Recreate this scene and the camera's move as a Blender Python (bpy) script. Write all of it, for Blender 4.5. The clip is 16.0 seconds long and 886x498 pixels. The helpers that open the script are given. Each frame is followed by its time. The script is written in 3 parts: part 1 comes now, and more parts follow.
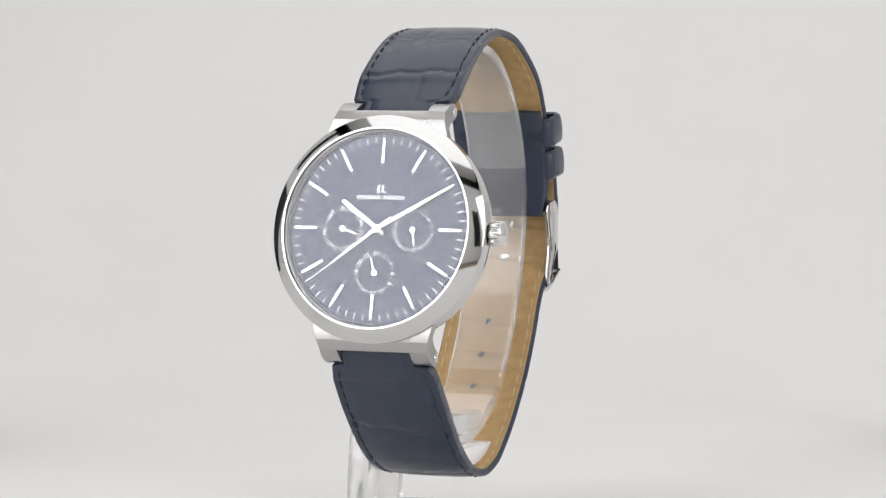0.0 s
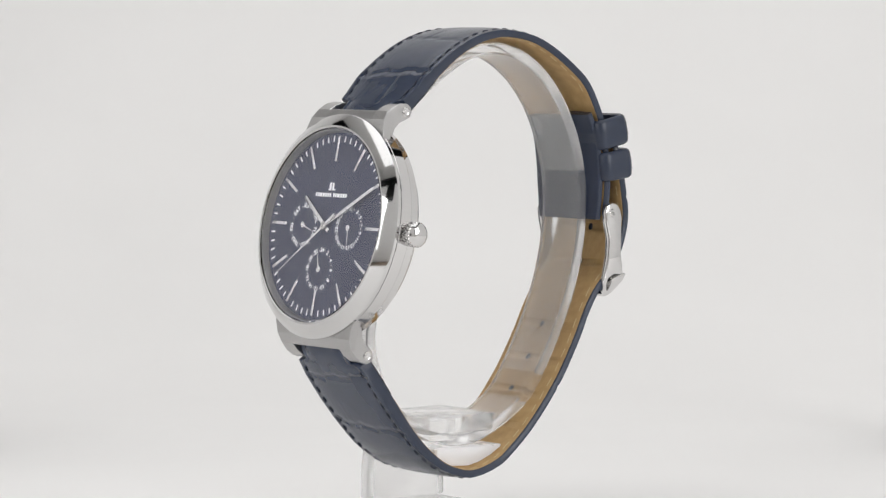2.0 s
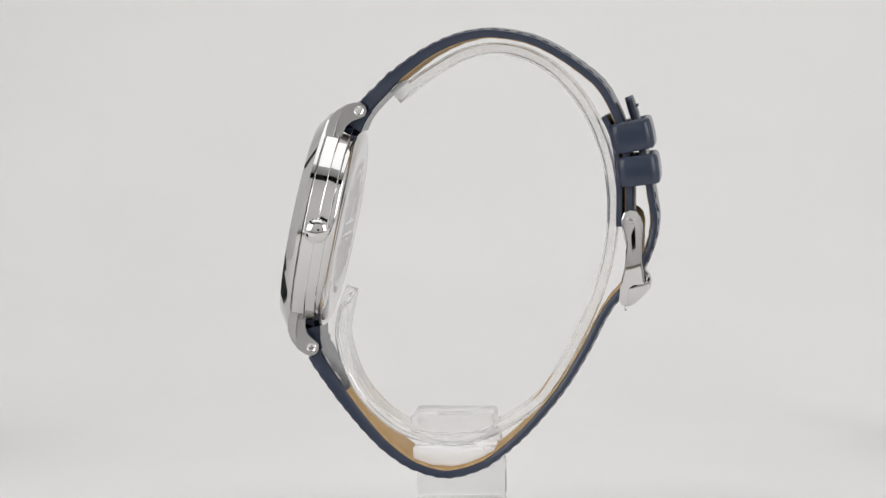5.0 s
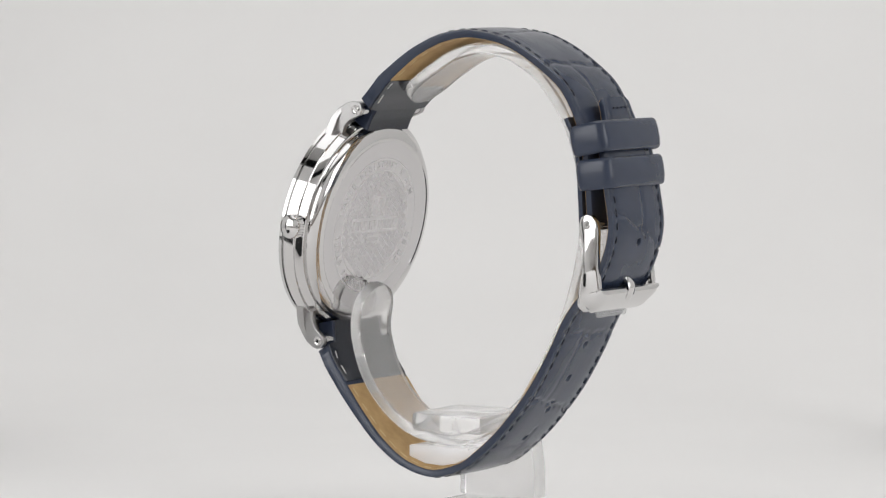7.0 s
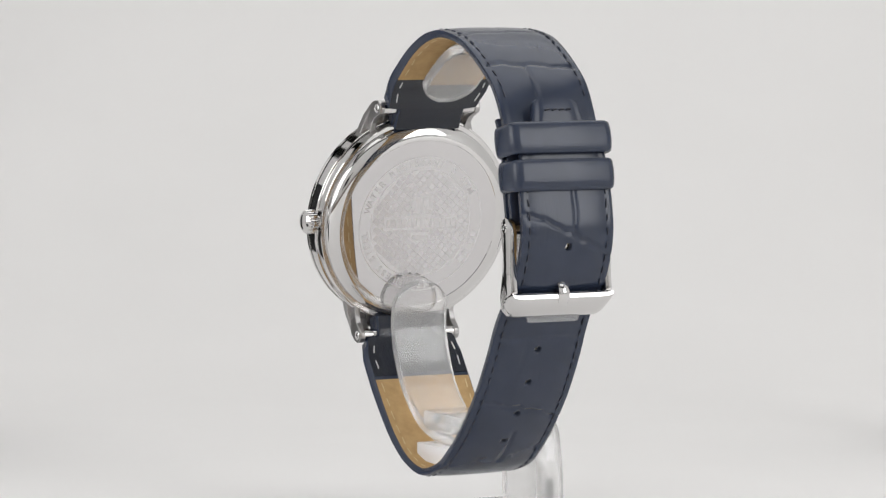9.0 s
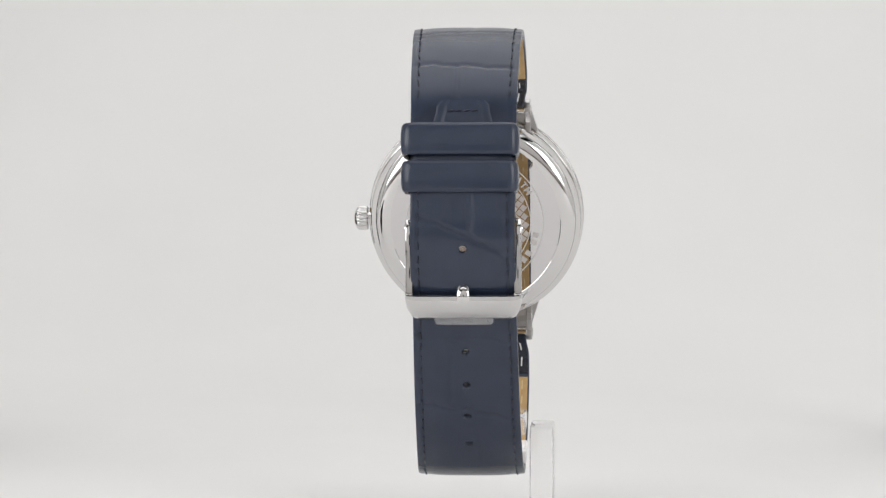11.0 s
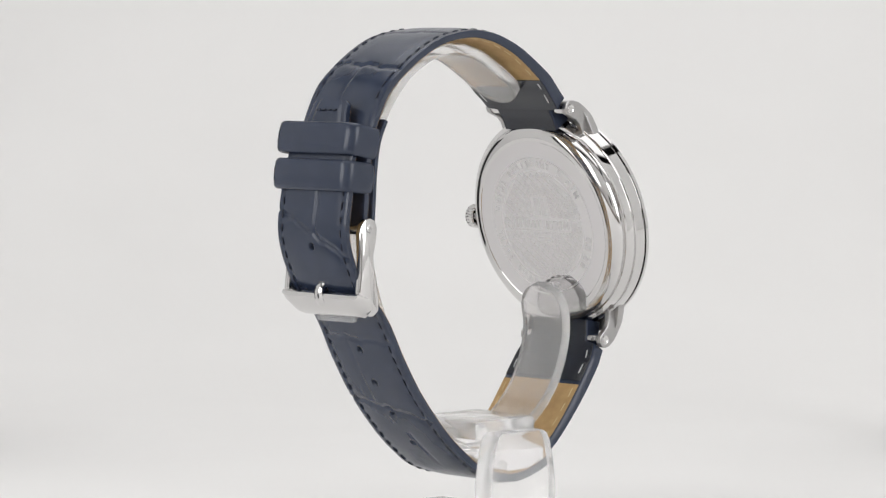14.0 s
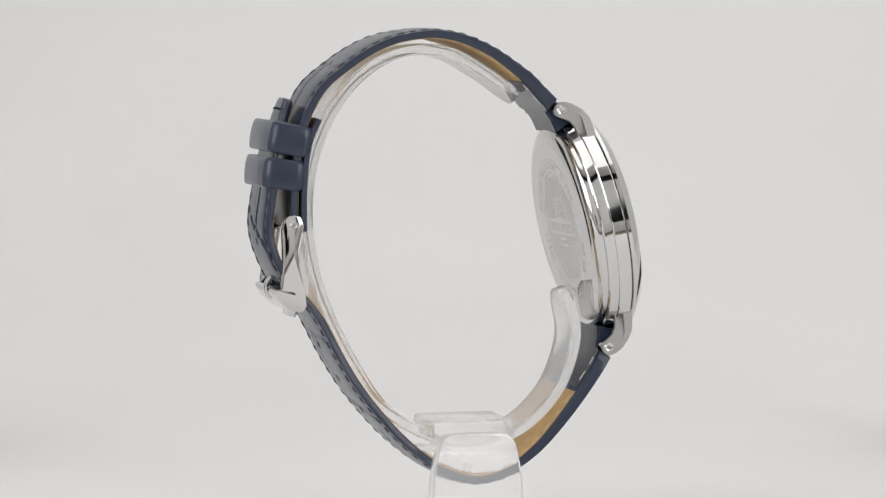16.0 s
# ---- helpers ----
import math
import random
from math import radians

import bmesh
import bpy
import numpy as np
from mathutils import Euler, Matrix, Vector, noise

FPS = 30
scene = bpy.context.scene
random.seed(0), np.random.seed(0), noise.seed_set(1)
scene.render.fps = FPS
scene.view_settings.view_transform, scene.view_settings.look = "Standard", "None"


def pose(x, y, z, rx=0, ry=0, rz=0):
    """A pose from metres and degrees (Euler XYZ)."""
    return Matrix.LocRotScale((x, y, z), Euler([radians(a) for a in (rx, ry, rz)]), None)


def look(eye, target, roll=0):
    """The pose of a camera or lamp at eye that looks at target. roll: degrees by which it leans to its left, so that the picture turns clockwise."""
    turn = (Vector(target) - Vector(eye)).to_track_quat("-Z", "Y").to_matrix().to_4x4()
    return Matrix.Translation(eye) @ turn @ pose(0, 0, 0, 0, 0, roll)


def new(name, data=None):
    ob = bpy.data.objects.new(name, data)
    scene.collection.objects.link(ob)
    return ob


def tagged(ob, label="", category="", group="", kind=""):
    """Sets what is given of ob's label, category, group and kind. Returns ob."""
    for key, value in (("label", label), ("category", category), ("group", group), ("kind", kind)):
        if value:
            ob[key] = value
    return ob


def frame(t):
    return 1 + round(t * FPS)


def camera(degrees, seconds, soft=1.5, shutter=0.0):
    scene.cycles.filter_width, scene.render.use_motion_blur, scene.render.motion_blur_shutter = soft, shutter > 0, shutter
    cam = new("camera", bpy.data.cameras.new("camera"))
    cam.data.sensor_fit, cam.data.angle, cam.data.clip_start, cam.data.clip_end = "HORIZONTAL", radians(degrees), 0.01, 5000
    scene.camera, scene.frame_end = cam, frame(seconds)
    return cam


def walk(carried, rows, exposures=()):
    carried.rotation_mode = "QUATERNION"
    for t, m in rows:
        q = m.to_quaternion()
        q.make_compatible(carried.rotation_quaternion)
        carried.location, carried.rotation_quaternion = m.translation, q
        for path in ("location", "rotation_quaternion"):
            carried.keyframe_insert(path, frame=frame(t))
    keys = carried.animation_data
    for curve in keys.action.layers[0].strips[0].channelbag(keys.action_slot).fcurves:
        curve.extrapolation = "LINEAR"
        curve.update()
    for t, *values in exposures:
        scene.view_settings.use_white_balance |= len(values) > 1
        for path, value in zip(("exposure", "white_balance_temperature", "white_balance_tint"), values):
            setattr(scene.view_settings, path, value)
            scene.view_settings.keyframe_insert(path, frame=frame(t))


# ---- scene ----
cam = camera(14.3, 16.0, 1.3)
CAM = pose(0, -0.6718, 0.0969, 86.264, 0, 0.177) @ pose(0, 0, 0, 0, 0, -0.252)
walk(cam, [(0.0, CAM), (16.0, CAM)],
     [(0.0, -0.04), (1.0, 0.0), (2.0, 0.04), (3.0, 0.02), (4.0, -0.08), (7.0, -0.08), (9.0, -0.05), (11.5, 0.0), (12.5, 0.02), (14.0, 0.05), (15.0, 0.01), (15.5, -0.04), (16.0, -0.09)])

# ---- light: a white product tent, open to the front, in a dark room ----
scene.view_settings.exposure = 0.0
world = bpy.data.worlds.new("room_air")
world.use_nodes = True
world.node_tree.nodes["Background"].inputs[0].default_value = (0.9, 0.95, 1.0, 1)
world.node_tree.nodes["Background"].inputs[1].default_value = 0.02
scene.world = world


def area(name, eye, target, sx, sy, watts, colour=(0.99, 0.993, 1.0)):
    data = bpy.data.lights.new(name, "AREA")
    data.shape, data.size, data.size_y = "RECTANGLE", sx, sy
    data.energy, data.color = watts, colour
    ob = new(name, data)
    ob.matrix_basis = look(eye, target)
    return ob


area("tent_top_lamp", (0.05, 0.14, 0.66), (0.05, 0.141, 0), 0.7, 0.9, 2.12)
area("softbox_lamp_left", (-0.311, -0.242, 0.19), (-0.011, -0.025, 0.062), 0.30, 0.25, 0.66)
area("softbox_lamp_right", (0.35, -0.28, 0.20), (0, 0, 0.06), 0.22, 0.28, 0.6)

# ---- materials ----


class Mat:
    """A node material with a principled surface."""

    def __init__(self, name, colour, rough=0.5, metal=0.0):
        self.m = bpy.data.materials.new(name)
        self.m.use_nodes = True
        self.t = self.m.node_tree
        self.b = self.t.nodes["Principled BSDF"]
        self.b.inputs["Base Color"].default_value = (*colour, 1)
        self.b.inputs["Roughness"].default_value = rough
        self.b.inputs["Metallic"].default_value = metal

    def node(self, kind, **inputs):
        n = self.t.nodes.new(kind)
        for k, v in inputs.items():
            n.inputs[k.replace("_", " ")].default_value = v
        return n

    def link(self, a, b):
        self.t.links.new(a, b)

    def coords(self, uv=False, scale=(1, 1, 1)):
        c = self.t.nodes.new("ShaderNodeTexCoord")
        mp = self.t.nodes.new("ShaderNodeMapping")
        mp.inputs["Scale"].default_value = scale
        self.link(c.outputs["UV" if uv else "Object"], mp.inputs["Vector"])
        return mp.outputs["Vector"]

    def vary(self, vec, scale, lo, hi, socket="Base Color", detail=4):
        n = self.node("ShaderNodeTexNoise", Scale=scale, Detail=detail)
        self.link(vec, n.inputs["Vector"])
        r = self.t.nodes.new("ShaderNodeValToRGB")
        r.color_ramp.elements[0].position, r.color_ramp.elements[1].position = 0.3, 0.7
        r.color_ramp.elements[0].color = (*lo, 1) if isinstance(lo, tuple) else (lo, lo, lo, 1)
        r.color_ramp.elements[1].color = (*hi, 1) if isinstance(hi, tuple) else (hi, hi, hi, 1)
        self.link(n.outputs["Fac"], r.inputs["Fac"])
        self.link(r.outputs["Color"], self.b.inputs[socket])
        return n

    def bump(self, height, strength, distance, chain=None):
        n = self.node("ShaderNodeBump", Strength=strength, Distance=distance)
        self.link(height, n.inputs["Height"])
        if chain:
            self.link(chain.outputs["Normal"], n.inputs["Normal"])
        self.link(n.outputs["Normal"], self.b.inputs["Normal"])
        return n


def leather(name, along=0.16, across=1.5, streak=1.0, shade=1.0, bare=0.5):
    """Polished embossed calf: streaks inside some plates, soft unevenness."""
    m = Mat(name, (0.03, 0.04, 0.075), 0.4)
    m.b.inputs["Specular IOR Level"].default_value = 0.5
    v = m.coords(True)
    m.vary(v, 0.18, tuple(c * shade for c in (0.024, 0.033, 0.058)), tuple(c * shade for c in (0.028, 0.038, 0.067)), "Base Color", 1)
    # streaks along the strap, in a few plates only
    mp2 = m.t.nodes.new("ShaderNodeMapping")
    mp2.inputs["Scale"].default_value = (along, across, 1)
    m.link(v, mp2.inputs["Vector"])
    wr = m.node("ShaderNodeTexNoise", Scale=1.0, Detail=2, Distortion=0.4)
    m.link(mp2.outputs["Vector"], wr.inputs["Vector"])
    patch = m.node("ShaderNodeTexNoise", Scale=0.075, Detail=1)
    m.link(v, patch.inputs["Vector"])
    mask = m.node("ShaderNodeMapRange", From_Min=bare, From_Max=bare + 0.12, To_Min=0.0, To_Max=1.0)
    m.link(patch.outputs["Fac"], mask.inputs["Value"])
    amount = m.t.nodes.new("ShaderNodeMath")
    amount.operation = "MULTIPLY"
    m.link(wr.outputs["Fac"], amount.inputs[0])
    m.link(mask.outputs["Result"], amount.inputs[1])
    b2 = m.bump(amount.outputs["Value"], 0.13 * streak, 0.0003)
    soft = m.node("ShaderNodeTexNoise", Scale=0.22, Detail=1)
    m.link(v, soft.inputs["Vector"])
    m.bump(soft.outputs["Fac"], 0.04, 0.0004, b2)
    rr = m.node("ShaderNodeMapRange", To_Min=0.2, To_Max=0.29)
    m.link(soft.outputs["Fac"], rr.inputs["Value"])
    m.link(rr.outputs["Result"], m.b.inputs["Roughness"])
    return m.m


def simple(name, lo, hi, rough, scale=900, metal=0.0, bump=0.0, distance=0.0001):
    m = Mat(name, lo, rough, metal)
    v = m.coords()
    n = m.vary(v, scale, lo, hi)
    if bump:
        m.bump(n.outputs["Fac"], bump, distance)
    return m.m


def steel(name, colour, rough, brushed=None):
    m = Mat(name, colour, rough, 1.0)
    v = m.coords(False, brushed or (1, 1, 1))
    m.vary(v, 3500, rough * 0.9, rough * 1.12, "Roughness", 3)
    return m.m


def clear(name, colour, rough, ior, through_light=1.0):
    m = Mat(name, colour, rough)
    m.b.inputs["Transmission Weight"].default_value = through_light
    m.b.inputs["IOR"].default_value = ior
    m.vary(m.coords(), 160, rough * 0.5, rough * 1.6 + 0.004, "Roughness")
    return m.m


def sunburst():
    m = Mat("blue_sunburst_dial", (0.01, 0.015, 0.06), 0.45, 0.45)
    g = m.t.nodes.new("ShaderNodeTexCoord")
    grad = m.t.nodes.new("ShaderNodeTexGradient")
    grad.gradient_type = "RADIAL"
    m.link(g.outputs["UV"], grad.inputs["Vector"])
    n = m.node("ShaderNodeTexNoise", Scale=160.0, Detail=2)
    n.noise_dimensions = "1D"
    m.link(grad.outputs["Fac"], n.inputs["W"])
    r = m.t.nodes.new("ShaderNodeValToRGB")
    r.color_ramp.elements[0].color = (0.015, 0.0195, 0.052, 1)
    r.color_ramp.elements[1].color = (0.022, 0.028, 0.076, 1)
    m.link(n.outputs["Fac"], r.inputs["Fac"])
    m.link(r.outputs["Color"], m.b.inputs["Base Color"])
    rr = m.node("ShaderNodeMapRange", To_Min=0.34, To_Max=0.46)
    m.link(n.outputs["Fac"], rr.inputs["Value"])
    m.link(rr.outputs["Result"], m.b.inputs["Roughness"])
    return m.m


LEATHER = leather("navy_leather")
KEEPER_LEATHER = leather("navy_keeper_leather", 1.3, 0.13, 1.0, 1.0, 0.4)
TURNED = leather("navy_turned_leather", 0.16, 1.0, 0.5, 0.35)
TAN = simple("tan_lining_leather", (0.41, 0.26, 0.105), (0.51, 0.335, 0.15), 0.62, 500, 0, 0.25)
NAVY_THREAD = simple("navy_thread", (0.008, 0.011, 0.022), (0.014, 0.018, 0.034), 0.7, 3000)
TAN_THREAD = simple("pale_thread", (0.55, 0.42, 0.22), (0.68, 0.55, 0.33), 0.75, 3000)
WHITE_THREAD = simple("white_thread", (0.6, 0.6, 0.6), (0.75, 0.75, 0.74), 0.75, 3000)
POLISHED = steel("polished_steel", (0.68, 0.67, 0.665), 0.06)
BRUSHED = steel("brushed_steel", (0.45, 0.442, 0.438), 0.3, (0.25, 3, 3))
BEZEL = steel("bezel_steel", (0.64, 0.635, 0.63), 0.07)
SATIN = steel("satin_caseback_steel", (0.66, 0.645, 0.65), 0.02)
ENGRAVED = steel("engraved_steel", (0.69, 0.675, 0.68), 0.38)
HATCH = steel("cross_hatched_steel", (0.66, 0.645, 0.65), 0.32)
SILVER = simple("silver_print", (0.86, 0.87, 0.89), (0.92, 0.92, 0.93), 0.45, 2000)
HAND = steel("polished_hand", (0.90, 0.90, 0.92), 0.16)
DIAL = sunburst()
SUBDIAL = simple("sub_dial_blue", (0.016, 0.0205, 0.055), (0.021, 0.026, 0.07), 0.4, 1500, 0.45)
CRYSTAL = clear("mineral_crystal", (1, 1, 1), 0.0, 1.5)
ACRYLIC = clear("clear_acrylic", (0.985, 0.98, 0.975), 0.1, 1.45, 0.84)
# white, less clear base paints in the bright reflections of the clear block's edges
REFLECTION_WHITE = clear("reflection_white_acrylic", (0.97, 0.965, 0.97), 0.3, 1.45, 0.35)
PAPER = simple("white_backdrop_paper", (0.80, 0.79, 0.78), (0.82, 0.81, 0.80), 0.85, 14)
FABRIC = simple("white_tent_fabric", (0.80, 0.797, 0.79), (0.84, 0.837, 0.83), 0.9, 60)
BLACK = simple("matt_black", (0.008, 0.008, 0.009), (0.014, 0.014, 0.015), 0.7, 90)
WOOD = simple("brown_table_wood", (0.10, 0.065, 0.035), (0.16, 0.105, 0.06), 0.5, 40)
ROOM = simple("dark_room_paint", (0.05, 0.05, 0.052), (0.065, 0.065, 0.067), 0.8, 5)

# ---- building helpers; bmesh work is in millimetres ----
TILT = radians(11.7)
U0, ZS = -3.3, 84.0
# the case's own axes: x to 3 o'clock, y to 12 o'clock, z out of the dial
CASE = Matrix(((1, 0, 0, U0), (0, math.sin(TILT), -math.cos(TILT), -27.4), (0, math.cos(TILT), math.sin(TILT), ZS - 25.7), (0, 0, 0, 1)))
LOOP = Matrix.Translation((U0, -0.05, ZS))


def part(name, bm, material, parent=None, label="", m=None, sharp=0.6):
    if m is not None:
        bm.transform(m)
    bm.transform(Matrix.Scale(0.001, 4))
    bmesh.ops.recalc_face_normals(bm, faces=bm.faces)
    for f in bm.faces:
        f.smooth = True
    for e in bm.edges:
        e.smooth = len(e.link_faces) == 2 and e.calc_face_angle(0) < sharp
    me = bpy.data.meshes.new(name)
    bm.to_mesh(me)
    bm.free()
    me.materials.append(material)
    ob = new(name, me)
    if parent is not None:
        ob.parent = parent
    if label:
        ob["label"] = label
    return ob


def grid_faces(bm, rings, closed_ring=True, closed_path=False, caps=True):
    n = len(rings[0])
    out = []
    span = range(len(rings) if closed_path else len(rings) - 1)
    for i in span:
        a, b = rings[i], rings[(i + 1) % len(rings)]
        for j in range(n if closed_ring else n - 1):
            k = (j + 1) % n
            out.append((i, j, bm.faces.new((a[j], a[k], b[k], b[j]))))
    if caps and not closed_path:
        bm.faces.new(rings[0])
        bm.faces.new(tuple(reversed(rings[-1])))
    return out


def revolve(profile, segs=128, bm=None, closed=False):
    """Turns (r, h) round the z axis."""
    bm = bm or bmesh.new()
    cols = []
    for i in range(segs):
        a = 2 * math.pi * i / segs
        cols.append([bm.verts.new((r * math.cos(a), r * math.sin(a), h)) for r, h in profile])
    n = len(profile)
    for i in range(segs):
        a, b = cols[i], cols[(i + 1) % segs]
        for j in range(n if closed else n - 1):
            k = (j + 1) % n
            if profile[j][0] == 0 and profile[k][0] == 0:
                continue
            bm.faces.new((a[j], b[j], b[k], a[k]))
    bmesh.ops.remove_doubles(bm, verts=bm.verts, dist=1e-5)
    return bm


def prism(points, lo, hi, bm=None, axis=0, bevel=0.0):
    """A closed outline carried from lo to hi along an axis; points are in the other two axes."""
    out = bm or bmesh.new()
    b = bmesh.new()

    def at(p, d):
        return (d, *p) if axis == 0 else (p[0], d, p[1]) if axis == 1 else (*p, d)
    a = [b.verts.new(at(p, lo)) for p in points]
    c = [b.verts.new(at(p, hi)) for p in points]
    grid_faces(b, [a, c])
    bmesh.ops.recalc_face_normals(b, faces=b.faces)
    if bevel:
        es = [e for e in b.edges if e.calc_face_angle(0) > 0.5]
        bmesh.ops.bevel(b, geom=es, offset=bevel, segments=2, affect="EDGES", profile=0.5, clamp_overlap=True)
    me = bpy.data.meshes.new("tmp")
    b.to_mesh(me)
    b.free()
    out.from_mesh(me)
    bpy.data.meshes.remove(me)
    return out


def box(lo, hi, bevel=0.0, bm=None):
    return prism([(lo[1], lo[2]), (hi[1], lo[2]), (hi[1], hi[2]), (lo[1], hi[2])], lo[0], hi[0], bm, 0, bevel)


def spline(ctrl, step=0.5):
    """Catmull-Rom through rows (y, z, more...), evenly enough spaced; extra columns go straight from row to row."""
    pts = []
    n = len(ctrl)
    for i in range(n - 1):
        p0, p1, p2, p3 = (np.array(ctrl[min(max(k, 0), n - 1)], float) for k in (i - 1, i, i + 1, i + 2))
        m = max(1, int(np.hypot(*(p2 - p1)[:2]) / step))
        for j in range(m):
            t = j / m
            q = 0.5 * (2 * p1 + (p2 - p0) * t + (2 * p0 - 5 * p1 + 4 * p2 - p3) * t * t + (3 * p1 - p0 - 3 * p2 + p3) * t ** 3)
            q[2:] = p1[2:] + (p2 - p1)[2:] * t
            pts.append(q)
    pts.append(np.array(ctrl[-1], float))
    return pts


def frames(path, centre=(6.0, -32.0)):
    """Place, outward normal and travelled length along a path in the loop's plane."""
    out, s = [], 0.0
    for i, p in enumerate(path):
        a, b = path[max(i - 1, 0)][:2], path[min(i + 1, len(path) - 1)][:2]
        t = (b - a) / max(np.hypot(*(b - a)), 1e-9)
        nrm = np.array((t[1], -t[0]))
        if nrm @ (p[:2] - np.array(centre)) < 0:
            nrm = -nrm
        if i:
            s += np.hypot(*(p[:2] - path[i - 1][:2]))
        out.append((p, nrm, s))
    return out


def ribbon(ctrl, section, step=0.5):
    """Carries a cross-section along the loop: section(half_width, thickness, s) gives (x, depth) with depth inwards."""
    bm = bmesh.new()
    uv = bm.loops.layers.uv.new("uv")
    rings, info = [], {}
    for p, nrm, s in frames(spline(ctrl, step)):
        ring = []
        for x, d in section(p[2], p[3], s):
            v = bm.verts.new((x, p[0] - nrm[0] * d, p[1] - nrm[1] * d))
            info[v] = (s, x + (0 if d < 1.0 else 30))
            ring.append(v)
        rings.append(ring)
    grid_faces(bm, rings)
    for f in bm.faces:
        for l in f.loops:
            l[uv].uv = info[l.vert]
    return bm


def crease_depth(creases, s, x):
    """How far the leather is pressed in at a place; creases run from (s, x) to (s, x) with a width and a depth."""
    d = 0.0
    for s0, x0, s1, x1, width, depth in creases:
        ds, dx = s1 - s0, x1 - x0
        k = min(1.0, max(0.0, ((s - s0) * ds + (x - x0) * dx) / (ds * ds + dx * dx)))
        wave = 0.5 * math.sin(0.9 * x + s0) + 0.25 * math.sin(2.3 * x + 1.7 * s0) + 0.4 * math.sin(0.8 * s)
        off = math.hypot(s - s0 - k * ds + 0.55 * wave * (abs(dx) > abs(ds)), x - x0 - k * dx + 0.3 * wave * (abs(dx) <= abs(ds)))
        d += depth * math.exp(-(off / width) ** 2)
    return d


def strap_section(w, th, s, creases=()):
    out = []
    n = 44
    for i in range(n + 1):
        x = -w + 2 * w * i / n
        q = abs(x) / w
        dome = 0.12 + 0.28 * max(0.0, 1 - (q / 0.8) ** 4)
        # a shallow channel pressed along the stitching
        d = 0.45 - dome + 0.1 * math.exp(-((w - abs(x) - 1.35) / 0.35) ** 2) + (0.17 if q > 0.995 else 0.05 if q > 0.95 else 0.0)
        out.append((x, d + crease_depth(creases, s, x)))
    return out + [(w, th - 0.3), (w - 0.3, th - 0.06), (-w + 0.3, th - 0.06), (-w, th - 0.3)]


def lining_section(w, th, s):
    a = w - 0.3
    return [(-a, th - 0.15), (a, th - 0.15), (a + 0.02, th - 0.03), (a - 0.12, th + 0.03), (-a + 0.12, th + 0.03), (-a - 0.02, th - 0.03)]


def stitches(ctrl, inset, depth_of, s0, s1, pitch=2.5, length=1.6, r=0.125):
    """A row of thread dashes along each border of a strap."""
    bm = bmesh.new()
    fr = frames(spline(ctrl, 0.25))
    rnd = random.Random(5)
    for side in (-1, 1):
        s = s0
        while s < s1 - length:
            pts = [f for f in fr if s <= f[2] <= s + length]
            tilt = rnd.uniform(-0.06, 0.06)
            rings = []
            for i, (p, nrm, q) in enumerate(pts[:: max(1, len(pts) // 5)]):
                k = (q - s) / length
                lift = r * 0.9 * math.sin(math.pi * min(max(k, 0.02), 0.98)) ** 0.5
                d = depth_of(p[3], lift)
                x = side * (p[2] - inset) + tilt * (k - 0.5) * 3
                ring = []
                for a in range(6):
                    c, z = math.cos(a * math.pi / 3) * r * 1.2, math.sin(a * math.pi / 3) * r
                    ring.append(bm.verts.new((x + c, p[0] - nrm[0] * (d - z), p[1] - nrm[1] * (d - z))))
                rings.append(ring)
            if len(rings) > 1:
                grid_faces(bm, rings)
            s += pitch + rnd.uniform(-0.12, 0.12)
    return bm


def cut(ob, cutter_bm, m=None):
    """Takes the cutter's solid out of a mesh for good."""
    c = part("cutter", cutter_bm, BLACK, None, "", m)
    md = ob.modifiers.new("cut", "BOOLEAN")
    md.operation, md.object, md.solver, md.use_self = "DIFFERENCE", c, "EXACT", True
    dg = bpy.context.evaluated_depsgraph_get()
    me = bpy.data.meshes.new_from_object(ob.evaluated_get(dg))
    ob.modifiers.clear()
    ob.data = me
    bpy.data.objects.remove(c)


def cylinder(a, b, r, segs=24, bm=None, r2=None):
    bm = bm or bmesh.new()
    a, b = Vector(a), Vector(b)
    q = (b - a).to_track_quat("Z", "Y").to_matrix().to_4x4()
    bmesh.ops.create_cone(bm, cap_ends=True, segments=segs, radius1=r, radius2=r if r2 is None else r2, depth=(b - a).length,
                          matrix=Matrix.Translation((a + b) / 2) @ q)
    return bm


def text_mesh(name, words, size, place, material, parent, thick=0.03, label=""):
    """Raised lettering; place puts the text's plane in the case's axes, one (word, matrix) pair after another."""
    bm = bmesh.new()
    for word, m in zip(words, place):
        cu = bpy.data.curves.new("tmp", "FONT")
        cu.body, cu.size, cu.align_x, cu.align_y, cu.extrude = word, size, "CENTER", "CENTER", thick
        cu.resolution_u, cu.offset = 3, 0.022 * size
        ob = new("tmp", cu)
        me = bpy.data.meshes.new_from_object(ob.evaluated_get(bpy.context.evaluated_depsgraph_get()))
        me.transform(m)
        bm.from_mesh(me)
        bpy.data.objects.remove(ob)
        bpy.data.meshes.remove(me)
    return part(name, bm, material, parent, label, CASE, 0.4)


def round_rect(hx, hy, r, n=5):
    out = []
    for cx, cy, a0 in ((hx - r, hy - r, 0), (-hx + r, hy - r, 90), (-hx + r, -hy + r, 180), (hx - r, -hy + r, 270)):
        for i in range(n + 1):
            a = radians(a0 + 90 * i / n)
            out.append((cx + r * math.cos(a), cy + r * math.sin(a)))
    return out


def put(bm, m):
    bm.transform(m)
    return bm


def clock(angle, r, h=0.0):
    """A place on the dial: degrees clockwise from 12 o'clock; the y axis points outwards."""
    a = radians(angle)
    return Matrix.Translation((r * math.sin(a), r * math.cos(a), h)) @ Matrix.Rotation(-a, 4, "Z")


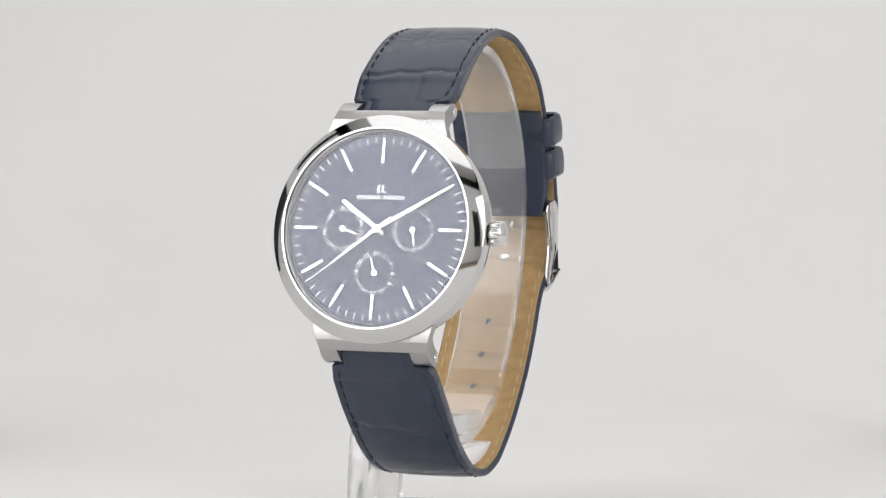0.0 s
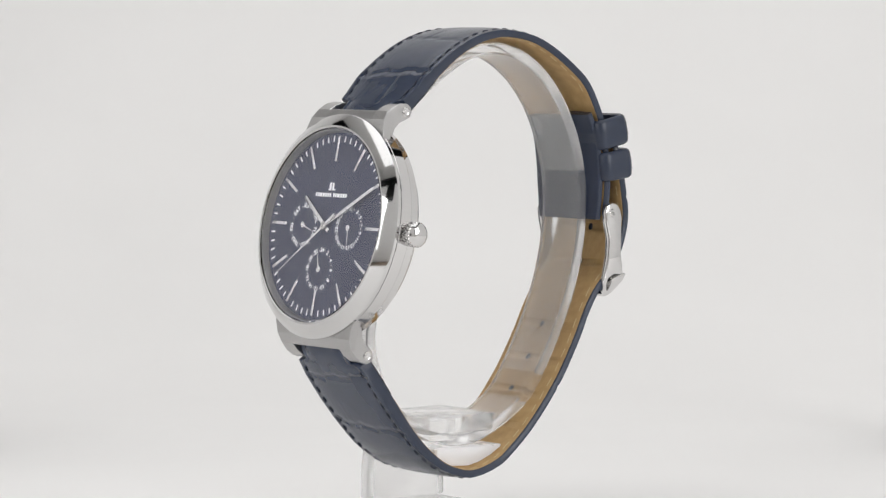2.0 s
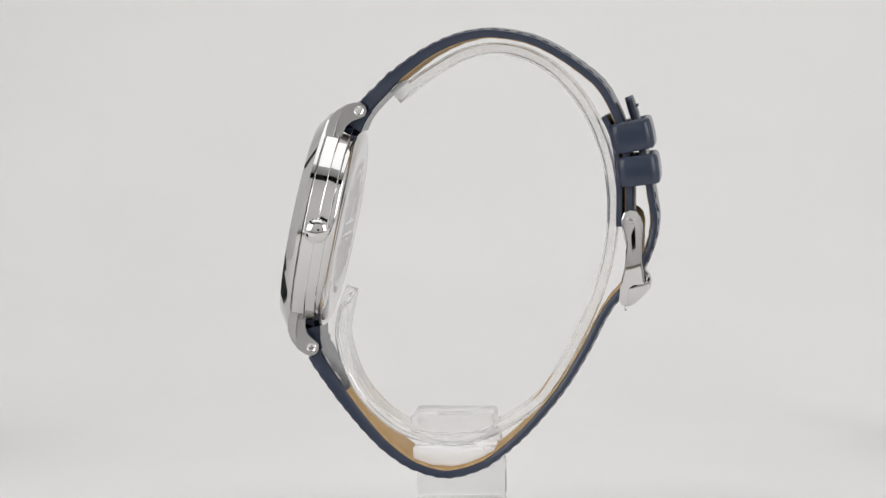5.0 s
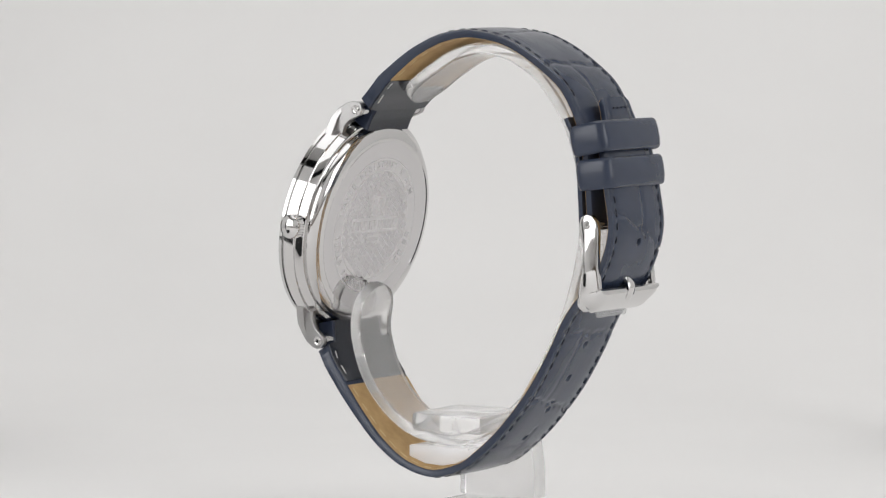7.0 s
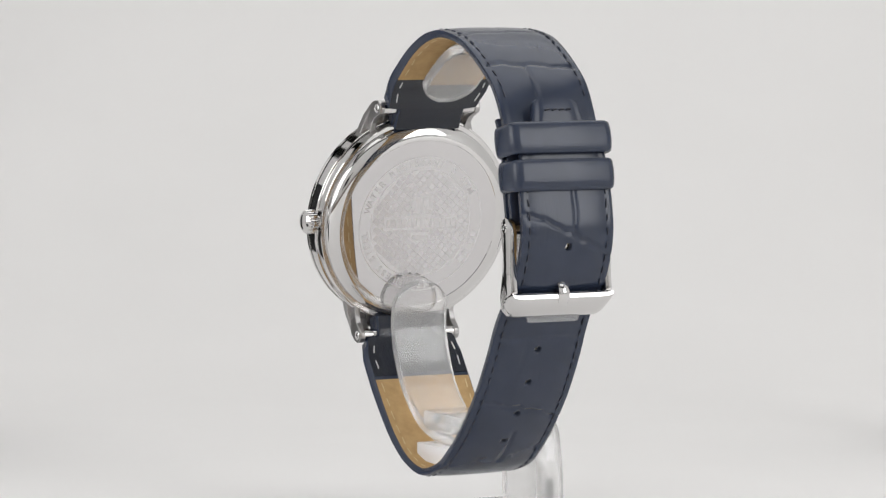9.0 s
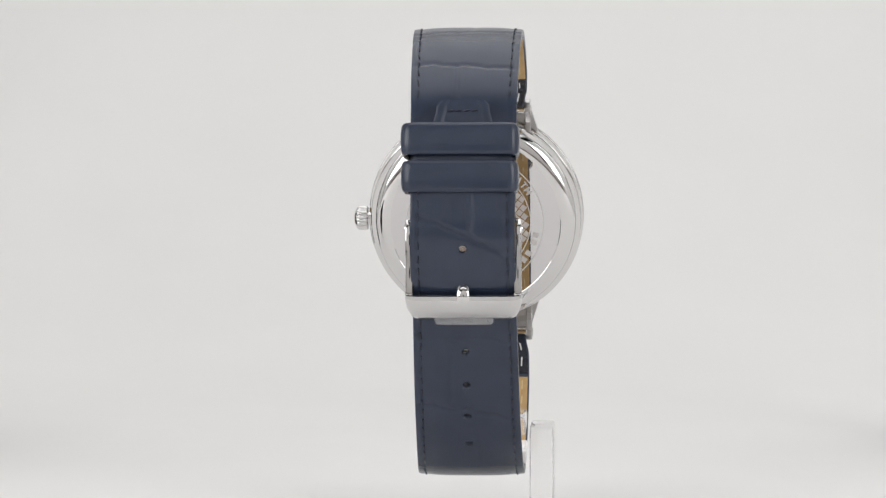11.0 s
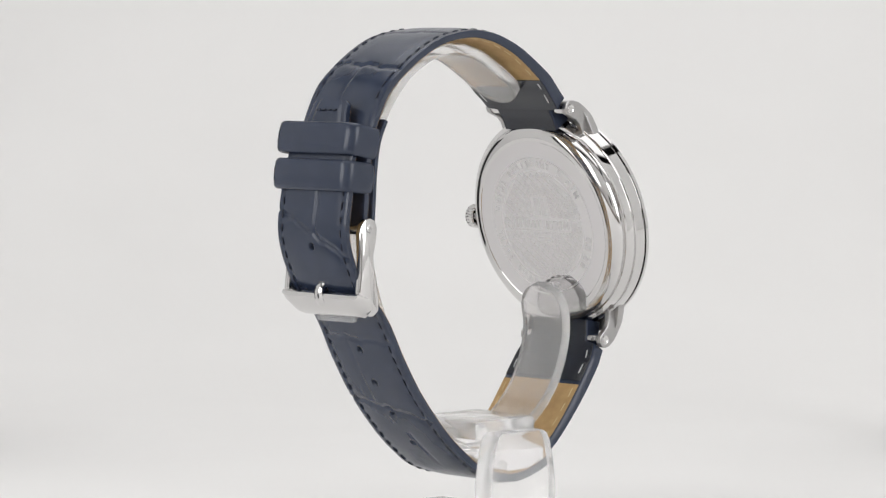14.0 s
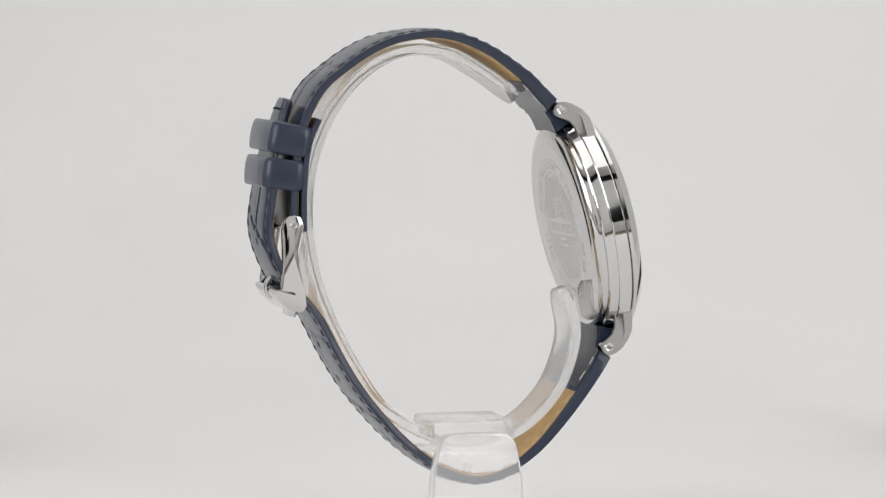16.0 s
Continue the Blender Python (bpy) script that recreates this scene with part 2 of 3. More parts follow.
# ---- the tent and the room ----
def mm_box(name, lo, hi, mat, label, bevel=0.0, category=""):
    ob = part(name, box(lo, hi, bevel), mat, None)
    return tagged(ob, label, category, "", "structure")


bm = bmesh.new()
prof = [(-300, 0.0), (200, 0.0)] + [(200 + 390 * math.sin(radians(a)), 390 - 390 * math.cos(radians(a))) for a in range(3, 91, 3)] + [(590, 680)]
full = prof + [(y + 3 if z > 200 else y, z - 3) for y, z in reversed(prof)]
prism(full, -430, 430, bm)
tagged(part("backdrop", bm, PAPER), "seamless white paper backdrop sweeping up from the board", "backdrop", "", "structure")
bm = bmesh.new()
for lo, hi in (((-440, -460, -3), (-433, 345, 560)), ((-440, 345, -3), (-433, 418, 285)), ((-440, 418, -3), (-433, 600, 560))):
    box(lo, hi, 0, bm)
tagged(part("tent_wall_left", bm, FABRIC), "white fabric side wall of the tent with an open slit", "", "", "structure")
mm_box("tent_wall_right", (433, -460, -3), (440, 600, 560), FABRIC, "white fabric side wall of the product tent")
tagged(mm_box("ceiling", (-440, -470, 683), (440, 600, 690), FABRIC, "white fabric roof of the product tent"), category="ceiling")
bm = bmesh.new()
for lo, hi in (((-433, -470, -3), (-300, -463, 560)), ((-300, -470, -3), (-205, -463, 385)), ((-205, -470, -3), (-50, -463, 560)), ((50, -470, -3), (262, -463, 560)), ((262, -470, -3), (336, -463, 85)), ((262, -470, 320), (336, -463, 560)), ((336, -470, -3), (433, -463, 560)), ((-50, -470, 125), (50, -463, 560)), ((-50, -470, -3), (50, -463, 45))):
    box(lo, hi, 0, bm)
tagged(part("tent_wall_front", bm, FABRIC), "white fabric front wall with a lens opening and slits", "", "", "structure")
mm_box("table_top", (-900, -900, -45), (900, 900, -4), WOOD, "brown wooden table under the white paper board", 3)
for name, lo, hi in (("wall_front", (-2000, -2050, -800), (2000, -2000, 1700)), ("wall_back", (-2000, 2000, -800), (2000, 2050, 1700)),
                     ("wall_west", (-2050, -2000, -800), (-2000, 2000, 1700)), ("wall_east", (2000, -2000, -800), (2050, 2000, 1700)),
                     ("floor", (-2000, -2000, -850), (2000, 2000, -800)), ("room_ceiling", (-2000, -2000, 1700), (2000, 2000, 1750))):
    mm_box(name, lo, hi, ROOM, "dark painted surface of the unlit studio room")


def black_block(x, y, w, h, turned=None):
    """An unseen block added to be mirrored as dark, facing the watch, or turned by a given angle."""
    ob = part("dark_reflection_block", box((-w / 2, -5, 0.3), (w / 2, 5, h), 1.5), BLACK)
    ob.matrix_basis = pose(x / 1000, y / 1000, 0, 0, 0, math.degrees(math.atan2(x, -y)) if turned is None else turned)
    tagged(ob, "unseen matt black block added for its dark reflection", "flag", "black flags")


black_block(116, 128, 25, 44)
black_block(-132, 103, 57, 36, 74.7)
black_block(-252, 188, 88, 142)
black_block(-308, -70, 22, 190)
black_block(-120, -43.5, 41, 32, 77.2)

# ---- the watch ----
watch = tagged(new("wristwatch"), "steel wristwatch with blue dial, navy leather strap, buckled", "watch")


def make_case():
    part("case", revolve([(18.45, -0.5), (20.7, -0.5), (20.75, -0.62), (21.05, -0.7), (21.1, -0.8), (21.1, -3.0), (21.02, -3.12), (20.72, -3.16), (20.68, -3.3),
                          (20.62, -4.85), (20.5, -5.0), (19.7, -5.05), (17.6, -5.0), (17.6, -0.5)], 192, None, True), POLISHED, watch, "polished steel case", CASE, 0.35)
    part("bezel", revolve([(18.4, -0.45), (18.4, 1.95), (18.46, 2.02), (18.8, 2.02), (18.9, 1.95), (21.12, 0.35), (21.25, 0.2), (21.25, -0.45)], 192, None, True), BEZEL, watch,
         "polished steel bezel with a sloping face", CASE, 0.25)
    for side in (1, -1):
        horn = [(15.5, -0.8), (18.5, -0.6), (20.6, -0.95), (22.2, -1.9), (23.2, -3.1), (23.8, -4.5), (23.95, -5.6), (23.55, -6.55), (22.7, -7.0), (21.75, -6.75),
                (21.15, -5.8), (20.4, -4.5), (19.3, -3.7), (18.0, -3.4), (15.5, -3.4)]
        shoulder = [(14, -0.45), (18.5, -0.3), (20.4, -0.58), (22.0, -1.55), (23.05, -2.9), (23.7, -4.4), (23.85, -5.6), (23.4, -6.4), (22.9, -5.6), (22.8, -4.6), (22.2, -3.4), (21.3, -2.5), (20.3, -2.1), (18, -2.0), (14, -2.0)]
        plate = [(14, -0.45), (18.5, -0.3), (20.4, -0.58), (21.6, -1.25), (22.1, -1.75), (21.7, -2.5), (20.5, -2.3), (18, -2.3), (14, -2.3)]
        bm = bmesh.new()

        def put_prism(pts, lo, hi, bv):
            prism([(side * (y if y < 18 else 18 + 1.09 * (y - 18)), h) for y, h in pts], lo, hi, bm, 0, bv)
        put_prism(plate, -7.3, 7.3, 0.04)
        for s in (-1, 1):
            put_prism(shoulder, *sorted((s * 7.25, s * 10.75)), 0.12)
        for v in bm.verts:  # the shoulders flare towards the case
            v.co.x *= 1 + 0.028 * max(0.0, 22.5 - abs(v.co.y))
        for s in (-1, 1):
            put_prism(horn, *sorted((s * 9.8, s * 10.95)), 0.15)
        lug = part("lug", bm, BRUSHED, watch, "brushed steel lugs", CASE, 0.3)
        for s in (-1, 1):
            part("spring_bar", cylinder((s * 7.3, side * 22.87, -5.6), (s * 9.95, side * 22.87, -5.6), 1.15), POLISHED, lug, "", CASE)
            pin = revolve([(0, 0.12), (0.35, 0.12), (0.45, 0.0), (0.62, 0.02), (0.8, 0.14), (0.92, 0.05), (0.95, -0.3)], 20)
            part("pin", put(pin, Matrix.Translation((s * 11.0, side * 22.87, -5.6)) @ Matrix.Rotation(s * math.pi / 2, 4, "Y")), POLISHED, lug, "", CASE)
    # crown, fluted, with a domed end
    bm = bmesh.new()
    rings = []
    n = 96
    for x, r, flute in ((20.0, 1.3, 0), (21.2, 1.3, 0), (21.25, 2.05, 0), (21.5, 2.35, 0.15), (23.1, 2.35, 0.15), (23.35, 2.15, 0.03), (23.7, 1.75, 0), (23.95, 1.2, 0), (24.08, 0.55, 0)):
        rings.append([bm.verts.new((x, (r - flute * (i // 2 % 2)) * math.cos(2 * math.pi * i / n), (r - flute * (i // 2 % 2)) * math.sin(2 * math.pi * i / n) - 3.3)) for i in range(n)])
    grid_faces(bm, rings)
    part("crown", bm, POLISHED, watch, "fluted steel crown", CASE, 0.5)


def make_dial():
    bm = bmesh.new()
    uv = bm.loops.layers.uv.new("uv")
    rim = [bm.verts.new((18.05 * math.cos(2 * math.pi * i / 128), 18.05 * math.sin(2 * math.pi * i / 128), 0)) for i in range(128)]
    mid = bm.verts.new((0, 0, 0))
    for i in range(128):
        f = bm.faces.new((mid, rim[i], rim[(i + 1) % 128]))
        for l in f.loops:
            l[uv].uv = (l.vert.co.x, l.vert.co.y)
    low = [bm.verts.new((v.co.x, v.co.y, -0.4)) for v in rim]
    for i in range(128):
        bm.faces.new((rim[i], low[i], low[(i + 1) % 128], rim[(i + 1) % 128]))
    dial = part("dial", bm, DIAL, watch, "deep blue sunburst dial", CASE, 0.3)
    part("rehaut", revolve([(17.75, 0.02), (17.82, 0.3), (18.1, 1.2), (18.38, 1.2), (18.38, -0.3), (18.0, -0.3)], 128), BRUSHED, watch, "silver inner bezel ring", CASE)
    for k in range(12):
        bm = prism([(-0.30, 12.2), (0.30, 12.2), (0.30, 16.95), (-0.30, 16.95)], 0.01, 0.24, None, 2, 0.06)
        part("hour_marker", put(bm, clock(30 * k, 0)), HAND, dial, "silver baton marker", CASE)
    bm = bmesh.new()
    for k in range(60):
        if k % 5:
            put_in = prism([(-0.15, 15.95), (0.15, 15.95), (0.15, 17.1), (-0.15, 17.1)], 0.004, 0.03, None, 2)
            put_in.transform(clock(6 * k, 0))
            me = bpy.data.meshes.new("tmp")
            put_in.to_mesh(me)
            put_in.free()
            bm.from_mesh(me)
            bpy.data.meshes.remove(me)
    part("minute_track", bm, SILVER, dial, "printed silver minute track", CASE)
    # the maker's mark as plain bars
    bm = bmesh.new()
    for x0, x1, y0, y1 in ((-0.75, -0.2, 6.75, 8.2), (0.1, 0.55, 6.75, 8.2), (-1.0, -0.76, 6.75, 7.05), (0.56, 1.15, 6.75, 7.05)):
        prism([(x0, y0), (x1, y0), (x1, y1), (x0, y1)], 0.004, 0.08, bm, 2)
    part("emblem", bm, SILVER, dial, "small silver emblem of plain bars", CASE)
    bm = bmesh.new()
    x = -4.75
    for k, w in enumerate((0.45, 0.55, 0.55, 0.6, 0.5, 0.45, 0.5, -0.3, 0.42, 0.45, 0.75, 0.6, 0.55, 0.45)):
        if w > 0:
            prism([(x, 5.5), (x + w, 5.5), (x + w, 6.22), (x, 6.22)], 0.004, 0.03, bm, 2)
        x += abs(w) + 0.19
    part("maker_bar", bm, SILVER, dial, "printed silver bars of the maker's line", CASE)
    # three sub-dials with printed rings
    for cx, cy, pointer, marks, size in ((-7.05, -0.1, 108, [(w, 5 - 51.43 * i) for i, w in enumerate(("SUN", "SAT", "FRI", "THU", "WED", "TUE", "MON"))], 1.24),
                                         (7.05, -0.1, 171, [("31", -3)] + [(str(d), 34.8 + 23.2 * (d - 3) / 2 - 3) for d in range(3, 30, 2)], 1.12),
                                         (0.0, -8.2, -18, [(str(d), 15 * d) for d in range(2, 25, 2)], 1.2)):
        here = Matrix.Translation((cx, cy, 0))
        part("sub_dial", put(revolve([(0, 0.012), (2.85, 0.012), (2.95, 0.02), (4.35, 0.02), (4.4, 0.0)], 64), here), SUBDIAL, dial, "blue sub-dial with fine rings", CASE)
        text_mesh("numeral", [w for w, a in marks], size, [here @ clock(a, 3.65, 0.04) for w, a in marks], SILVER, dial, 0.012, "printed silver numerals")
        bm = bmesh.new()
        angles = sorted(a % 360 for w, a in marks)
        for i, a in enumerate(angles):
            b = angles[(i + 1) % len(angles)] + (360 if i + 1 == len(angles) else 0)
            m = here @ clock((a + b) / 2, 3.65, 0.03)
            bmesh.ops.create_circle(bm, cap_ends=True, segments=8, radius=0.13, matrix=m)
        part("dot", bm, SILVER, dial, "printed silver dots", CASE)
        bm = prism([(-0.13, -0.5), (0.13, -0.5), (0.10, 2.9), (-0.10, 2.9)], 0.22, 0.30, None, 2)
        put(bm, here @ clock(pointer, 0))
        bm2 = revolve([(0, 0.36), (0.3, 0.36), (0.34, 0.3), (0.55, 0.32), (0.58, 0.2), (0.2, 0.0)], 24)
        me = bpy.data.meshes.new("tmp")
        put(bm2, here).to_mesh(me)
        bm.from_mesh(me)
        bpy.data.meshes.remove(me)
        part("pointer", bm, HAND, watch, "small silver sub-dial hand", CASE)


def hand(name, pts, angle, h0, h1, label):
    part(name, put(prism(pts, h0, h1, None, 2, 0.03), clock(angle, 0)), HAND, watch, label, CASE)


def make_hands():
    hand("hour_hand", [(-0.38, -1.6), (0.38, -1.6), (0.42, 9.0), (-0.42, 9.0)], -55, 0.36, 0.46, "silver baton hour hand")
    hand("minute_hand", [(-0.36, -1.8), (0.36, -1.8), (0.34, 15.4), (-0.34, 15.4)], 60.5, 0.52, 0.62, "silver baton minute hand")
    hand("second_hand", [(-0.32, -3.6), (0.32, -3.6), (0.28, 0), (0.07, 16.2), (-0.07, 16.2), (-0.28, 0)], 232.5, 0.68, 0.74, "thin silver seconds hand")
    part("hub", revolve([(0, 0.86), (0.3, 0.86), (0.38, 0.8), (0.8, 0.8), (0.85, 0.66), (0.85, 0.2), (0.3, 0.0)], 32), POLISHED, watch, "", CASE)
    glass = part("crystal", revolve([(0, 1.86), (18.1, 1.86), (18.34, 1.7), (18.38, 1.22), (0, 1.22)], 128), CRYSTAL, watch, "clear flat mineral crystal", CASE, 0.15)
    glass.visible_shadow = False


BACK = Matrix.Rotation(math.pi, 4, "Y")  # the caseback is read from behind


def make_caseback():
    roll = [(16.8 + 2.9 * math.cos(radians(q)), -5.3 - 1.76 * math.sin(radians(q))) for q in range(0, 91, 9)]
    back = part("caseback", revolve([(19.75, -5.04)] + roll + [(16.7, -7.0), (0, -7.0)], 192), POLISHED, watch, "polished steel caseback", CASE, 0.5)
    part("back_plate", revolve([(16.65, -6.9), (16.6, -7.02), (0, -7.02)], 128), SATIN, back, "flat mirror-finish plate", CASE)
    tagged(part("hatched_field", hatch(), HATCH, back, "cross-hatched steel field", CASE), kind="stuff")
    for r in (10.85, 13.35):
        part("ring_line", revolve([(r - 0.1, -7.02), (r - 0.09, -7.032), (r + 0.09, -7.032), (r + 0.1, -7.02)], 128), ENGRAVED, back, "engraved ring line", CASE)
    words, places = [], []
    for phrase, mid, step in (("WATER RESISTANT", -29, 6.6), ("5 ATM", 45, 6.8), ("STAINLESS STEEL", -144, 6.4)):
        for i, c in enumerate(phrase):
            a = mid + (i - (len(phrase) - 1) / 2) * step
            if c != " ":
                words.append(c)
                places.append(BACK @ clock(a, 12.1, 7.025))
    text_mesh("engraving", words, 1.85, places, ENGRAVED, back, 0.02, "engraved lettering round the rim")
    bm = bmesh.new()
    for x0, x1, y0, y1 in ((-2.3, 2.3, 1.5, 5.9), (-8.0, 8.0, -1.3, 1.5), (-2.2, 2.2, -3.6, -1.9)):
        prism([(x0, y0), (x1, y0), (x1, y1), (x0, y1)], 7.03, 7.045, bm, 2)
    part("emblem_field", put(bm, BACK), SATIN, back, "smooth raised field under the maker's mark", CASE)
    bm = bmesh.new()
    bars = [(-1.5, -0.25, 1.9, 5.3), (0.35, 1.3, 1.9, 5.3), (-2.0, -1.52, 1.9, 2.6), (1.32, 2.0, 1.9, 2.6), (-1.7, 1.7, -3.2, -2.4)]
    x = -7.5
    for w in (0.7, 0.9, 0.9, 0.95, 0.8, 0.7, 0.8, -0.5, 0.65, 0.7, 1.2, 0.95, 0.9, 0.7):
        if w > 0:
            bars.append((x, x + w, -0.85, 0.95))
        x += abs(w) + 0.28
    for x0, x1, y0, y1 in bars:
        prism([(x0, y0), (x1, y0), (x1, y1), (x0, y1)], 7.04, 7.055, bm, 2)
    tagged(part("emblem", put(bm, BACK), ENGRAVED, back, "plain bars of the maker's mark", CASE), kind="stuff")
    bm = bmesh.new()
    for k in range(4):
        q = prism([(-0.5, 11.5), (0.5, 11.5), (0.5, 12.7), (-0.5, 12.7)], 7.03, 7.07, None, 2)
        q.transform(clock(102 + 7.5 * k + (4 if k > 1 else 0), 0))
        me = bpy.data.meshes.new("tmp")
        q.to_mesh(me)
        q.free()
        bm.from_mesh(me)
        bpy.data.meshes.remove(me)
    part("code_bar", put(bm, BACK), ENGRAVED, back, "plain engraved bars", CASE)


def hatch():
    bm = bmesh.new()
    step, w, lim = 1.25, 0.08, 10.7
    ang = radians(38)
    n = 12
    for i in range(-n, n + 1):
        for j in range(-n, n + 1):
            u, v = (i + 0.5) * step, (j + 0.5) * step
            x, y = u * math.cos(ang) - v * math.sin(ang), u * math.sin(ang) + v * math.cos(ang)
            if math.hypot(x, y) > lim - 0.15:
                continue
            h = step / 2 - w
            q = []
            for du, dv in ((-h, -h), (h, -h), (h, h), (-h, h)):
                a, b = u + du, v + dv
                k = min(1.0, lim / max(math.hypot(a, b), 1e-6))
                q.append(bm.verts.new((k * (a * math.cos(ang) - b * math.sin(ang)), k * (a * math.sin(ang) + b * math.cos(ang)), -7.032)))
            bm.faces.new(q)
            lowq = [bm.verts.new((p.co.x, p.co.y, -7.02)) for p in q]
            for k in range(4):
                bm.faces.new((q[k], lowq[k], lowq[(k + 1) % 4], q[(k + 1) % 4]))
    return bm


# strap paths in the loop's plane: y back, z up from the camera's level, half width, thickness
UPPER = [(-20.85, -6.2, 7.1, 4.2), (-19.35, -4.1, 7.1, 3.8), (-17.4, -2.24, 7.1, 3.3), (-17.1, -1.97, 9.7, 3.2), (-15.65, -0.65, 10.0, 3.0), (-14.05, 0.8, 10.4, 2.9), (-11.85, 2.95, 10.5, 2.8),
         (-5.5, 7.4, 10.4, 2.4),
         (0.4, 10.1, 10.3, 2.2),
         (5.8, 11.15, 10.2, 2.0),
         (10.1, 10.95, 10.1, 1.9),
         (15.32, 9.85, 10.0, 1.9),
         (20.49, 7.4, 9.9, 1.9),
         (25.72, 3.8, 9.8, 1.9),
         (29.0, 0.8, 9.7, 1.9),
         (31.5, -3.3, 9.6, 1.9),
         (33.3, -8, 9.6, 1.9),
         (34.3, -14, 9.5, 1.9),
         (34.7, -20, 9.4, 1.9),
         (34.6, -25.6, 8.7, 1.9)]
FOLD = [(29.7, -5.2, 9.6, 1.6),
         (31.4, -9, 9.5, 1.6),
         (32.35, -14, 9.5, 1.6),
         (32.7, -20, 9.4, 1.6),
         (32.6, -26.4, 8.7, 1.6)]
LOWER = [(-29.55, -46.2, 7.1, 4.2), (-28.95, -49.2, 7.1, 3.8), (-27.85, -51.2, 7.1, 3.3), (-27.6, -51.6, 9.7, 3.2), (-26.65, -53.0, 10.0, 3.0), (-25.45, -54.7, 10.4, 2.9), (-21.65, -59.9, 10.5, 2.8),
         (-17.0, -65.5, 10.4, 2.5),
         (-12.7, -69.7, 10.3, 2.3),
         (-7.4, -73.0, 10.2, 2.0),
         (-0.9, -74.5, 10.1, 1.9),
         (5.6, -72.9, 10.0, 1.9),
         (9.9, -70.1, 9.9, 1.9),
         (15.22, -65.3, 9.8, 1.9),
         (21.43, -57.9, 9.7, 1.9),
         (26.11, -50.4, 9.6, 1.9),
         (29.3, -44.2, 9.5, 1.9),
         (31.9, -40.4, 9.4, 1.8),
         (35.1, -37.3, 9.4, 1.8),
         (36.9, -34.2, 9.4, 1.8),
         (38.75, -29.4, 9.4, 1.8),
         (39.35, -25.0, 9.4, 1.8),
         (38.7, -20.0, 9.4, 1.8),
         (37.8, -15.0, 9.3, 1.8),
         (36.7, -10.0, 8.5, 1.8),
         (36.1, -7.6, 8.0, 1.8), (35.75, -6.4, 5.6, 1.8), (35.0, -4.0, 4.9, 1.8), (34.4, -2.4, 4.7, 1.7), (34.1, -1.7, 4.0, 1.6)]
# creases of the embossed plates: travelled length and offset of both ends, width, depth
UPPER_CREASES = [(13.5, 9.5, 12.0, -9.5, 0.50, 0.24), (24.0, 9.5, 25.5, -9.5, 0.58, 0.20), (41.0, 9.5, 39.5, -9.5, 0.50, 0.24), (52.5, 9.0, 54.0, -9.0, 0.43, 0.26),
                 (25.5, -2.0, 39.5, -1.0, 0.36, 0.12), (54.0, 1.5, 66.0, 1.0, 0.36, 0.18), (5.0, 3.0, 12.5, 2.6, 0.36, 0.11)]
LOWER_CREASES = [(8.5, 9.5, 9.6, -9.5, 0.50, 0.26), (22.0, 9.5, 20.5, -9.5, 0.58, 0.20), (36.0, 9.5, 37.5, -9.5, 0.50, 0.22), (53.0, -1.6, 62.0, -1.0, 0.36, 0.21),
                 (65.5, -9.5, 68.5, 0.0, 0.43, 0.30), (68.5, 0.0, 70.5, 9.5, 0.43, 0.30), (84.0, -9.0, 85.0, 9.0, 0.50, 0.21), (70.5, 3.0, 84.0, 2.4, 0.36, 0.09),
                 (103.7, -9.2, 107.2, -2.0, 0.36, 0.39), (107.2, -2.0, 112.5, 9.2, 0.36, 0.39), (107.5, -1.4, 117.0, -1.6, 0.32, 0.27)]
HOLES = [((38.7, -28.5), (0.99, -0.14)), ((27.2, -48.2), (0.86, -0.5)), ((23.6, -54.7), (0.83, -0.56)), ((19.28, -61.2), (0.75, -0.66)), ((14.36, -67.2), (0.66, -0.75)),
         ((35.5, -35.9), (0.82, -0.57))]


def make_strap(ctrl, name, length, holes, label, dark_until, creases):
    body = part(name, ribbon(ctrl, lambda w, th, s: strap_section(w, th, s, creases), 0.4), LEATHER, watch, label, LOOP, 0.9)
    fine = spline(ctrl, 0.8)
    path = [tuple(r) for r, n, s in frames(fine) if s >= dark_until - 0.6]
    lin = part("lining", ribbon(path, lining_section, 0.8), TAN, body, "tan leather lining", LOOP, 0.9)
    if holes:
        for ob in (body, lin):
            bm = bmesh.new()
            for (y, z), (ny, nz) in HOLES:
                cylinder((0, y + 4 * ny, z + 4 * nz), (0, y - 5 * ny, z - 5 * nz), 0.72, 14, bm)
            cut(ob, bm, LOOP)
    # the navy leather turned in at the case end
    turn = [r for r in spline(ctrl, 0.8)]
    lens = [f[2] for f in frames(turn)]
    turn = [(r[0], r[1], r[2], r[3]) for r, s in zip(turn, lens) if s <= dark_until]
    a = ribbon(turn, lambda w, th, s: [(-w + 0.25, th - 0.05), (w - 0.25, th - 0.05), (w - 0.3, th + 0.12), (-w + 0.3, th + 0.12)], 0.8)
    part("turned_end", a, TURNED, body, "navy leather turned in at the case end", LOOP, 0.9)
    part("stitching", stitches(ctrl, 1.35, lambda th, lift: 0.38 - lift, 7.0, length), NAVY_THREAD, body, "dark navy edge stitching", LOOP)
    part("inner_stitching", stitches(ctrl, 1.35, lambda th, lift: th + lift * 0.6, dark_until + 1, length, 3.3, 2.2, 0.09), TAN_THREAD, body, "pale stitching on the lining", LOOP)
    part("end_stitching", stitches(ctrl, 1.45, lambda th, lift: th + 0.1 + lift * 0.6, 7.2, dark_until, 3.3, 2.3, 0.1), WHITE_THREAD, body, "white stitching by the case", LOOP)
    return body


